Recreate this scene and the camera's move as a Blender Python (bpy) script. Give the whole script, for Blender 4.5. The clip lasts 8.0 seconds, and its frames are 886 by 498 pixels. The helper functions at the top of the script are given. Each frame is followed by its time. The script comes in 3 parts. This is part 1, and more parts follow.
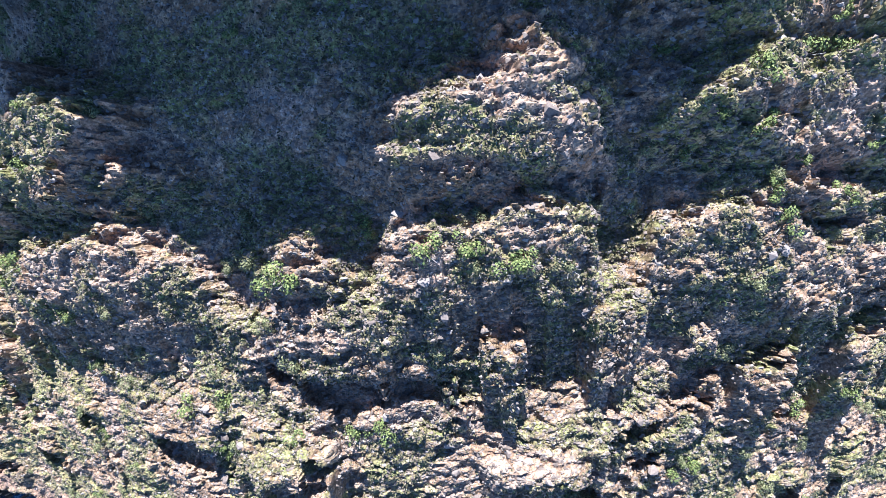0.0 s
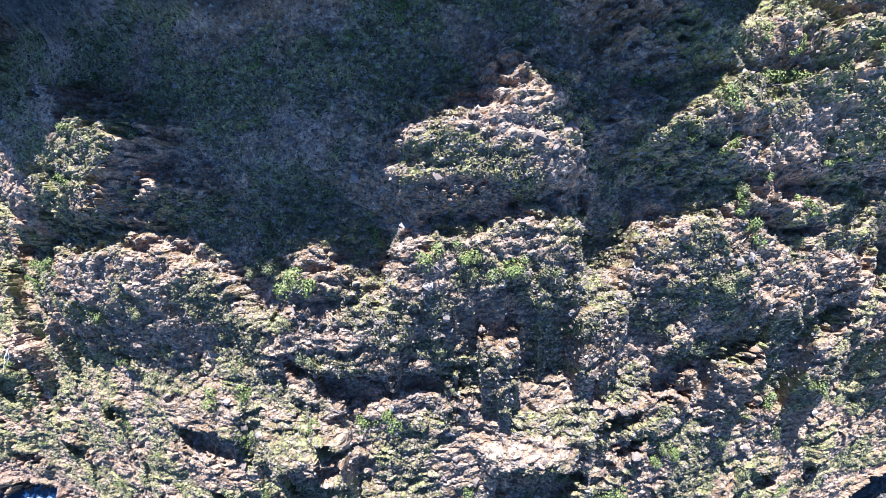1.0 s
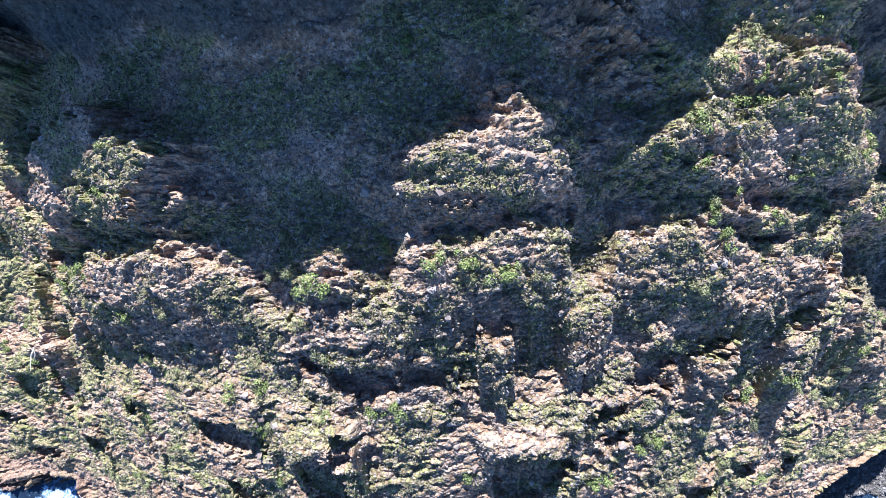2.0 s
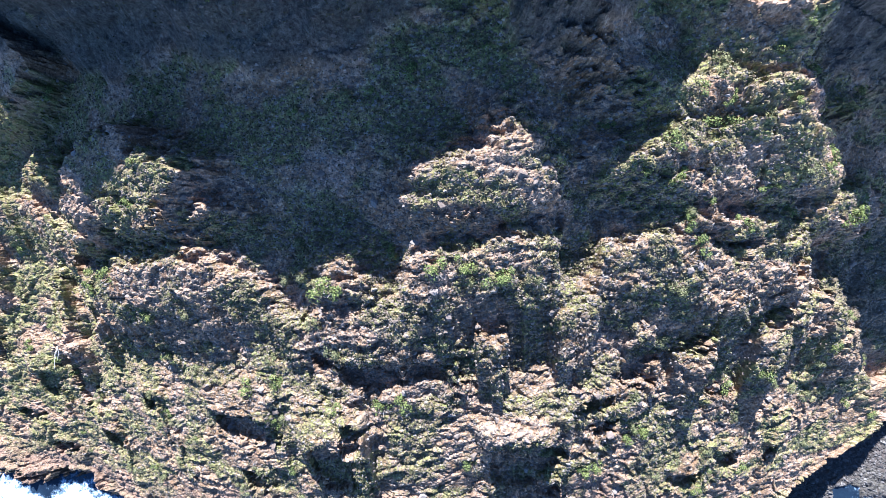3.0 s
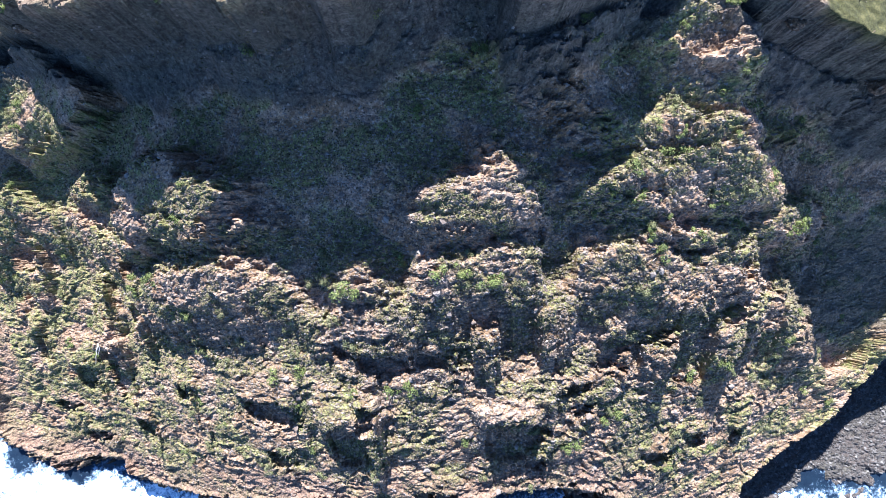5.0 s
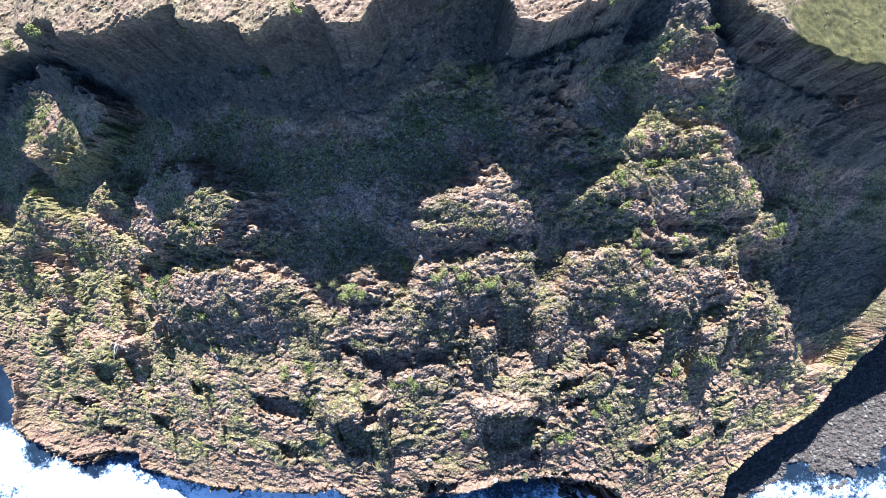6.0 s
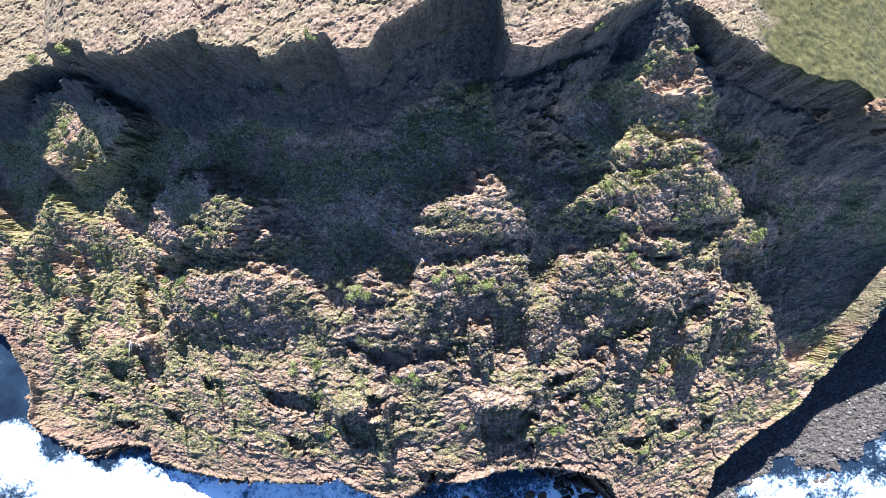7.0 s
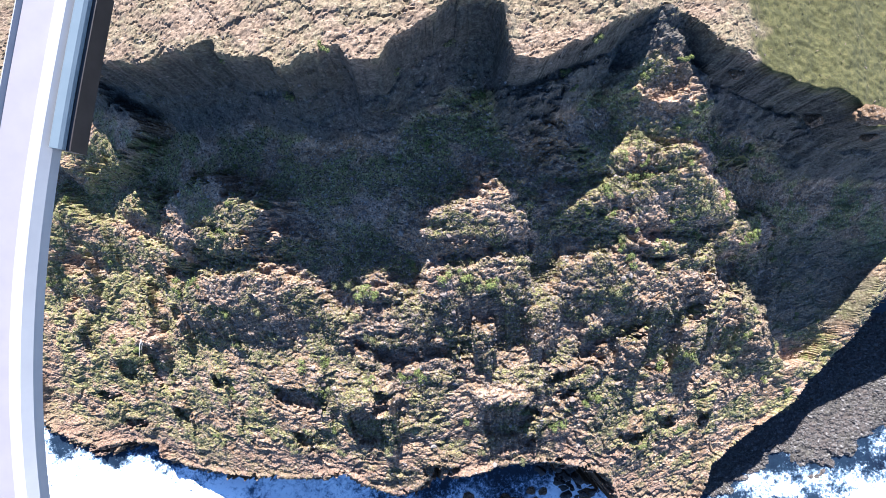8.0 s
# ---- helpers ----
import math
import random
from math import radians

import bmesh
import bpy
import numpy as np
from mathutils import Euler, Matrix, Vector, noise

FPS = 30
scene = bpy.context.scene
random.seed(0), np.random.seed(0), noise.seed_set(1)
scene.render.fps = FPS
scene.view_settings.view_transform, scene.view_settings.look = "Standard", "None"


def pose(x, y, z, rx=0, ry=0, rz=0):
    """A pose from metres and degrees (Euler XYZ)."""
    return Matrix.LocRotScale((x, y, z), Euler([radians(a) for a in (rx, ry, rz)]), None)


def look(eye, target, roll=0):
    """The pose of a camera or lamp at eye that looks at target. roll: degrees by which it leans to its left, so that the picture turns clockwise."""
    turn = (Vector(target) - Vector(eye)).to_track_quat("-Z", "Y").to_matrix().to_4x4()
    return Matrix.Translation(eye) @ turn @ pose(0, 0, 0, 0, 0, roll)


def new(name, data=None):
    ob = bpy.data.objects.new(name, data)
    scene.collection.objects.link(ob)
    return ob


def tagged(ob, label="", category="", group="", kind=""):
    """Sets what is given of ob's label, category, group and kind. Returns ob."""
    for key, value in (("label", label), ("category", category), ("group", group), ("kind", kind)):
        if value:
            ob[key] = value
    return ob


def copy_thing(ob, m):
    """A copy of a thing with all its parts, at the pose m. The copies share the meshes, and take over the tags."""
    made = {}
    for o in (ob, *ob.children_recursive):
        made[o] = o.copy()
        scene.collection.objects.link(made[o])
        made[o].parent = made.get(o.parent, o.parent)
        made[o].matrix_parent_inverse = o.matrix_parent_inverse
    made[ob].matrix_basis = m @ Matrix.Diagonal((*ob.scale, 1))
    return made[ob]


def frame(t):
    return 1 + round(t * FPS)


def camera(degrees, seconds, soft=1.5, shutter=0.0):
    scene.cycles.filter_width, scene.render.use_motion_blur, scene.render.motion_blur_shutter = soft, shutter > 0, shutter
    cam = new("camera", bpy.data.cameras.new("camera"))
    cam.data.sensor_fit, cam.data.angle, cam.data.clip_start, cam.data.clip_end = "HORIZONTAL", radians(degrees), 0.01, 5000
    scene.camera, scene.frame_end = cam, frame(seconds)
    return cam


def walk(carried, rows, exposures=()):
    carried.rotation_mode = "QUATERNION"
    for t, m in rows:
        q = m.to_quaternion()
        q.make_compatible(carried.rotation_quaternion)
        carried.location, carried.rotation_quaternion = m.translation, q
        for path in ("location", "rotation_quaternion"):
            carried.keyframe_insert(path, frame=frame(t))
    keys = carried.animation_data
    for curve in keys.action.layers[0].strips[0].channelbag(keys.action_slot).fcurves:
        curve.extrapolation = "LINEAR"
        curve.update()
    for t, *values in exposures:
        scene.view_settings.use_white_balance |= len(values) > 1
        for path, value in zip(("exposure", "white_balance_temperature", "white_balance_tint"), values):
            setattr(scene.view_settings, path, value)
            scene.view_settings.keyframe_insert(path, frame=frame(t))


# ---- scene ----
# ---- camera: a drone that rises straight off a sea cliff, looking steeply down ----
K = 3.5            # metres in one unit of the plan
EYE, TILT = 75.6, -80.0
cam = camera(84.0, 8.0, soft=0.45)
ROWS = [
    (0, -0.000, -0.000, -0.000, 0.00, 0.00, -0.00),
    (0.5, -0.023, -0.486, 0.077, -0.04, -0.06, 0.02),
    (1, -0.047, -0.973, 0.156, -0.08, -0.12, 0.04),
    (1.5, -0.071, -1.456, 0.234, -0.11, -0.17, 0.06),
    (3, -0.128, -2.958, 0.444, -0.18, -0.18, 0.24),
    (3.5, -0.146, -3.475, 0.497, -0.22, -0.15, 0.28),
    (4, -0.163, -4.002, 0.547, -0.26, -0.12, 0.33),
    (4.5, -0.178, -4.528, 0.597, -0.29, -0.10, 0.38),
    (6, -0.231, -6.138, 0.764, -0.38, -0.03, 0.53),
    (6.5, -0.236, -6.664, 0.816, -0.39, -0.00, 0.52),
    (7, -0.242, -7.162, 0.861, -0.41, 0.02, 0.47),
    (7.5, -0.274, -7.508, 0.894, -0.49, 0.03, 0.47),
    (8, -0.445, -7.703, 0.892, -0.56, 0.04, 0.52),
]
RIG = pose(0, 0, EYE, TILT, 0, 0)
walk(cam, [(t, RIG @ pose(K * x, K * y, K * z, 90 + pitch, roll, yaw)) for t, x, y, z, yaw, pitch, roll in ROWS],
     exposures=[(0.0, 1.84, 4980, 11), (4.0, 1.82, 5060, 11), (8.0, 1.74, 5350, 12)])

# ---- light ----
TURN = np.array(RIG.to_3x3())          # plan axes (right, deep, up the slope) to world axes
SUN_LEAN = (0.10, 0.78)               # sideways and deeper, for each unit down the slope
SUN_WAY = Vector(TURN @ np.array([*SUN_LEAN, -1.0])).normalized()
SUN_UP = math.asin(-SUN_WAY.z)
world = bpy.data.worlds.new("sky")
scene.world = world
world.use_nodes = True
wn = world.node_tree.nodes
sky = wn.new("ShaderNodeTexSky")
sky.sky_type, sky.sun_disc = "NISHITA", False
sky.dust_density, sky.ozone_density = 0.2, 7.5
sky.sun_elevation, sky.sun_rotation = SUN_UP, math.atan2(-SUN_WAY.x, -SUN_WAY.y)
world.node_tree.links.new(sky.outputs[0], wn["Background"].inputs[0])
wn["Background"].inputs[1].default_value = 0.074
sun = new("sun", bpy.data.lights.new("sun", "SUN"))
sun.data.energy, sun.data.angle, sun.data.color = 6.9, radians(0.53), (1.0, 0.875, 0.73)
sun.matrix_world = look(Vector((0, 0, 200)) - SUN_WAY * 10, Vector((0, 0, 200)))


# ---- noise over the plan ----
def hashed(ix, iy, seed):
    h = (ix.astype(np.int64) * 374761393 + iy.astype(np.int64) * 668265263 + seed * 1274126177) & 0xFFFFFFFF
    h = ((h ^ (h >> 13)) * 1103515245) & 0xFFFFFFFF
    h = ((h ^ (h >> 16)) * 2246822519) & 0xFFFFFFFF
    return (h ^ (h >> 15)) / 4294967296.0


def perlin(x, y, seed=0):
    ix, iy = np.floor(x), np.floor(y)
    fx, fy = x - ix, y - iy
    u, v = fx * fx * fx * (fx * (fx * 6 - 15) + 10), fy * fy * fy * (fy * (fy * 6 - 15) + 10)
    out = 0
    for cx in (0, 1):
        for cy in (0, 1):
            a = hashed(ix + cx, iy + cy, seed) * 2 * math.pi
            g = np.cos(a) * (fx - cx) + np.sin(a) * (fy - cy)
            out = out + g * (u if cx else 1 - u) * (v if cy else 1 - v)
    return out * 1.5


def fbm(x, y, octaves, seed=0, gain=0.5):
    out, amp = 0, 1.0
    for o in range(octaves):
        out = out + amp * perlin(x * 2 ** o + 17.3 * o, y * 2 ** o - 9.1 * o, seed + o)
        amp *= gain
    return out


def cells(x, y, seed=0):
    """Distances to the two nearest scattered points, and the nearest one's own random number."""
    ix, iy = np.floor(x), np.floor(y)
    best, second, tag = np.full(x.shape, 9.0), np.full(x.shape, 9.0), np.zeros(x.shape)
    for cx in (-1, 0, 1):
        for cy in (-1, 0, 1):
            px, py = ix + cx, iy + cy
            d = np.hypot(px + hashed(px, py, seed) - x, py + hashed(px, py, seed + 7) - y)
            near = d < best
            second = np.where(near, best, np.minimum(second, d))
            best, tag = np.where(near, d, best), np.where(near, hashed(px, py, seed + 13), tag)
    return best, second, tag


def blocks(x, y, seed, crack=0.09):
    """Broken blocks: each at its own height, 0 to 1, tilted a little, with dark joints between."""
    a, b, tag = cells(x, y, seed)
    return (0.25 + 0.75 * tag) * ramp(0.0, crack, b - a) * (1 - 0.35 * a)


def ramp(a, b, v):
    s = np.clip((v - a) / (b - a), 0, 1)
    return s * s * (3 - 2 * s)


# ---- the plan of the headland, in units: x to the right, z up the slope, depth below the first eye ----
LIP = [
    (-16.49, 6.99), (-15.84, 7.51), (-14.97, 7.8), (-11.22, 6.75), (-10.67, 6.8), (-10.09, 6.65), (-9.95, 6.22),
    (-9.18, 6.2), (-8.22, 6.1), (-7.61, 6.31), (-7.08, 6.15), (-6.26, 6.28), (-6.22, 5.97), (-5.38, 5.78),
    (-4.58, 5.59), (-4.45, 5.35), (-4, 5.28), (-3.68, 5.52), (-3.11, 5.64), (-2.78, 5.62), (-2.54, 5.39),
    (-1.84, 5.33), (-1.44, 5.82), (-0.92, 6.08), (-0.54, 6.31), (-0.04, 6.67), (0.69, 6.65), (1.13, 6.37),
    (1.2, 5.87), (1.39, 5.47), (2.12, 5.42), (2.7, 5.8), (3.38, 6.04), (3.79, 6.33), (4.63, 6.8),
    (5.06, 7.07), (5.37, 7.19), (5.83, 7.47), (6.43, 7.24), (6.86, 6.89), (7.3, 6.38), (7.88, 6.15),
    (8.82, 6.11), (10.11, 5.85), (11, 5.64), (11.79, 5.69), (12.57, 5.42), (13.56, 4.69),
]
COAST = [
    (-23.47, -2.93), (-23, -4.01), (-22.77, -4.97), (-22.45, -5.78), (-22.8, -7.04), (-22.87, -8.27), (-22.17, -8.87),
    (-21.01, -9.46), (-19.26, -10), (-17.73, -9.68), (-15.59, -9.45), (-15.49, -10.28), (-13.45, -10.56), (-10.67, -10.24),
    (-6.65, -9.31), (-4.41, -8.5), (-3.47, -8.89), (-2.08, -9.31), (-1.04, -8.6), (-0.7, -7.95), (0.81, -7.93),
    (1.88, -7.58), (3.43, -7.62), (4.9, -8.04), (6.41, -8.77), (7.27, -10.56), (12.67, -12.02), (12.91, -9.81),
    (13.98, -9.08), (15.3, -7.96), (16.85, -6.84), (17.62, -5.43), (18.23, -4.53), (19.41, -2.93), (20.32, -1.75),
] + [(26, -0.5), (34, 3), (34, 18), (-34, 18), (-33, 4), (-28, -1)]
# Crags and hollows are lit and dark patches placed to fit the camera's view.
BRIGHT_TOP = [
    (-21.03, 3.42), (-20.13, 2.39), (-19.79, 1.46), (-19.16, 1.19), (-18.34, 1.83), (-17.01, 3.13), (-16.61, 2.91),
    (-15.93, 2.27), (-14.41, 1.99), (-12.7, 1.35), (-11.8, 0.82), (-11.48, -0.12), (-11.33, -0.59), (-10.21, -0.64),
    (-9.42, -0.14), (-6.93, 0.17), (-5.96, 0.1), (-5.66, -0.26), (-4.77, -0.38), (-4.43, -0.67), (-4.22, -1.14),
    (-3.72, -1.67), (-3.42, -1.25), (-1.89, -1.09), (-1.08, -1.04), (-0.99, -0.47), (-0.78, -0.04), (0.68, 0.2),
    (1.06, 0.47), (2.1, 0.58), (2.42, 0.11), (2.51, -0.98), (3.4, -0.63), (3.51, 0.46), (5.08, 0.75),
    (6.12, 0.36), (7.11, 0.04), (7.9, 0.42), (9.29, 0.65), (9.92, -0.81), (11.5, -1.05), (13.61, -2.62),
    (14.21, -3.19), (15.66, -4.7), (17.14, -4.6), (18.13, -2.6), (19.03, -0.9), (19.57, -0.3),
]
MIDDLE_CRAG = [
    (1.18, 2.58), (1.56, 2.42), (1.64, 2.18), (1.93, 1.88), (2.01, 1.6), (1.49, 1.22), (0.73, 1.06),
    (-0.37, 1.12), (-0.66, 1.28), (-0.28, 1.52), (-0.46, 1.8), (-0.03, 2.06), (0.7, 2.12), (1.02, 2.34),
]
SPUR_FOOT = [
    (3.51, 2.01), (4.16, 2.25), (4.67, 2.86), (5.19, 2.94), (5.48, 2.69), (6.38, 3.05), (7.59, 3.33),
    (8.73, 2.99), (9.71, 2.28), (9.9, 1.92), (8.67, 2.01), (7.61, 1.8), (5.7, 1.66), (5.92, 2.05),
    (5.51, 2.42), (4.65, 2.19),
]
WEST_CRAG = [
    (-16.61, 5.26), (-16.01, 6.16), (-15.28, 6.67), (-14.1, 6.89), (-13.56, 7.39), (-13.02, 6.78), (-13.04, 6.08),
    (-13.37, 5.83), (-12.51, 5.23), (-13.01, 4.69), (-15.62, 4.2),
]
CRAGS = [
    (5.6, 3.74, 0.9, 0.42), (7.06, 3.68, 0.6, 0.24), (6.79, 5.11, 1.07, 0.2), (6.5, 4.45, 0.7, 0.15), (5.5, 4.35, 0.4, 0.15), (7.7, 4.72, 0.35, 0.13), (5.92, 4.82, 0.42, 0.17), (7.57, 5.23, 0.69, 0.16), (-12.97, 2.69, 0.4, 0.21),
    (-8.44, 2.4, 0.65, 0.45), (-9.57, 2.2, 0.55, 0.24), (-7.15, 2.06, 0.62, 0.4), (-10.29, 1.56, 0.6, 0.36), (-8.6, 1.5, 0.4, 0.2), (-7.47, 1.2, 0.6, 0.2),
    (-11.28, 0.82, 0.55, 0.16), (-12.59, 5.36, 0.41, 0.27), (-2.56, -0.05, 0.26, 0.22), (-2.53, -0.49, 0.48, 0.19), (10.57, 1.33, 0.63, 0.27), (10.31, 7.13, 0.19, 0.12),
    (15.48, 6.12, 0.53, 0.2), (13.38, -3.1, 0.34, 0.73), (5.57, 1.02, 0.26, 0.11), (7.3, 0.88, 0.35, 0.12), (5.14, 1.78, 0.25, 0.11), (12.32, -2.37, 0.7, 0.28),
]
HOLLOWS = [
    (2.07, -5.28, 1.01, 0.91), (-3.23, -5.7, 0.76, 0.88), (-13.83, -4.51, 0.69, 1.22), (-15.95, -4.92, 0.67, 0.61), (-16.73, -8.12, 0.83, 0.33), (-13.09, -7.11, 0.49, 0.49),
    (-6.11, -4.93, 1.1, 0.53), (-17.39, 0.46, 0.69, 0.58), (-21.14, -0.05, 0.39, 0.68), (-1.96, -2.76, 0.96, 0.35), (4.97, -2.56, 0.51, 0.59), (8.95, -1.31, 0.55, 0.55),
    (-0.52, -7.72, 0.69, 0.36),
]
NOOKS = [
    (2.77, -6.34, 0.5, 0.38), (-2.52, -4.64, 0.28, 0.61), (-18.12, -3.57, 0.34, 0.56), (-17.92, -6.61, 0.7, 0.32), (-10.01, -4.77, 0.44, 0.39), (-0.51, -2.55, 0.72, 0.3),
    (1.07, -1.37, 0.4, 0.26), (2.89, -0.24, 0.36, 0.62), (6.46, -2.04, 0.52, 0.28), (7.56, -6.99, 0.69, 0.32), (9.24, -6.49, 0.47, 0.31), (3.84, -3.8, 0.52, 0.26),
    (-6.06, -6.93, 0.51, 0.37), (11.4, -6.68, 0.35, 0.44), (-13.5, -1.26, 0.25, 0.66), (-11.88, -1.93, 0.34, 0.49), (-18.6, -1.42, 0.39, 0.33), (9.02, 0.09, 0.17, 0.33),
    (-3.15, -2.4, 0.31, 0.27), (7.99, -3.83, 0.47, 0.17), (4.44, -4.44, 0.45, 0.2),
]
# Lip height, set so its shadow ends where it should in the camera's view.
LIP_PROUD = [(-24, 2.65), (-20, 3.45), (-18, 3.35), (-16.5, 2.85), (-15.2, 2.25), (-14.2, 2.15), (-13.2, 2.85), (-12.4, 3.85), (-11.5, 4.25), (-10, 4.15), (-8, 3.7), (-6, 3.4), (-4, 3.35),
    (-3, 3.3), (-1.5, 2.9), (0, 2.8), (1.2, 2.85), (2, 2.55), (3.5, 2.65), (4.2, 2.65), (5, 2.05), (5.7, 1.85), (6.4, 2.0), (7.3, 2.75), (8, 2.85), (9, 2.75), (11, 3.15), (13, 3.75), (15, 3.95), (17, 3.45), (19, 2.65)]
SPUR = (5.7, 7.4, 5.45)       # plan x and z of its head, and its depth
KNOBS = [(2.2, -4.4, 0.95, 0.35, 0.30), (12.6, -1.95, 0.6, 0.3, 0.2), (-3.1, -4.7, 0.9, 0.4, 0.22), (0.6, -7.6, 0.9, 0.35, 0.2)]


def face_depth(x, z):
    """The broad form of the headland: a slope that falls away on both sides."""
    a = np.sqrt(1 + (x / 6) ** 2) - 1
    a = np.minimum(a, 0.8 + 0.5 * a)
    return 8.38 - 0.054 * x - 0.42 * z - 0.08 * np.maximum(-z, 0) + 3.68 * a + 0.03 * a * z + 0.14 * np.maximum(-4.5 - z, 0) + 0.19 * np.maximum(z - 2.5, 0)


def sea_depth(z):
    return (EYE / K + z * math.cos(radians(-TILT))) / math.sin(radians(-TILT))


def inside(x, z, outline):
    """Signed distance to an outline, positive within it."""
    best, odd = np.full(x.shape, 1e9), np.zeros(x.shape, bool)
    for (ax, az), (bx, bz) in zip(outline, outline[1:] + outline[:1]):
        s = np.clip(((x - ax) * (bx - ax) + (z - az) * (bz - az)) / ((bx - ax) ** 2 + (bz - az) ** 2), 0, 1)
        best = np.minimum(best, np.hypot(ax + s * (bx - ax) - x, az + s * (bz - az) - z))
        odd ^= ((az > z) != (bz > z)) & (x < (bx - ax) * (z - az) / (bz - az + 1e-12) + ax)
    return np.where(odd, best, -best)


def ledges(x, z, period, seed, warp, edge=0.12):
    """Sloping treads with sharp lower edges: -0.5 at the proud edge, 0.5 at the foot of the step above."""
    w = z / period + warp * fbm(x * 0.55 / period, z * 0.8 / period, 3, seed)
    s = w - np.floor(w)
    return np.where(s > 1 - edge, 0.5 - (s - 1 + edge) / edge, s / (1 - edge) - 0.5)


def benches(x, z, warp):
    """How far inside the sunlit outlines (proud benches and crags) a point lies; below zero in the shaded hollows
    between them.
    """
    bx, bz = np.array(BRIGHT_TOP).T
    reach = 0.75 * (np.interp(x, bx, bz) - z)
    for outline in (MIDDLE_CRAG, SPUR_FOOT, WEST_CRAG):
        reach = np.maximum(reach, inside(x, z, outline))
    for cx, cz, w, h in CRAGS:
        reach = np.maximum(reach, (1 - np.hypot((x - cx) / w, (z - cz) / h)) * min(w, h))
    for cx, cz, w, h in HOLLOWS + NOOKS:
        u, v = (x - cx) / w + 1.2 * warp, (z - cz) / h - 0.9 * warp
        reach = np.minimum(reach, ((np.abs(u) ** 3 + np.abs(v) ** 3) ** 0.33 - 1) * min(w, h))
    return reach + warp + 0.06


def carve(x, z, base, reach, share):
    """Sets benches just proud of the low light that comes down the slope, and hollows just under it."""
    u, out = x[0], base.copy()
    lean, fall = SUN_LEAN
    edge, crown, rise = np.full(len(u), 1e3), np.full(len(u), 1e3), np.zeros(len(u))
    for i in range(len(z) - 1, -1, -1):
        zi = z[i, 0]
        at = u - lean * zi
        b, r, w = (np.interp(at, u, g[i]) for g in (base, reach, share))
        if zi > -3.5:                              # crags shade what lies below them
            even = np.convolve(np.pad(np.minimum(crown, edge), 6, mode="edge"), np.ones(13) / 13, "valid")
            edge = np.where(r > 0, edge, edge + np.minimum(even - edge, 0) * ramp(-3.5, -0.6, zi))
        line = edge - fall * zi
        step = z[min(i + 1, len(z) - 1), 0] - zi
        rise = np.where(r > 0, np.minimum(rise + 0.27 * step, 0.30), np.maximum(rise - 0.5 * step, 0))
        over, under = 0.11 + 0.10 * ramp(0.0, 0.25, r) + rise, 0.04 + 0.18 * ramp(0.0, 0.5, -r)
        near = ramp(-1.0, -0.05, r)
        want = np.where(r > 0, np.minimum(b, line - over), np.maximum(b + (np.minimum(b, line + under) - b) * near, line + under))
        d = b + np.clip(want - b, -1.0 + 0.55 * ramp(3.6, 4.4, zi) * ramp(2.0, 4.0, at) - 0.4 * ramp(-5.0, -7.0, at), 0.22 + 0.5 * np.maximum(ramp(-2.0, -0.5, zi), ramp(11.0, 13.0, at))) * w
        crown = np.where(r > 0, np.minimum(crown, d + fall * zi), 1e3)
        edge = np.minimum(edge, d + fall * zi + np.where(r > 0, over, 0) * w)
        out[i] = np.interp(u, at, d)
    return out


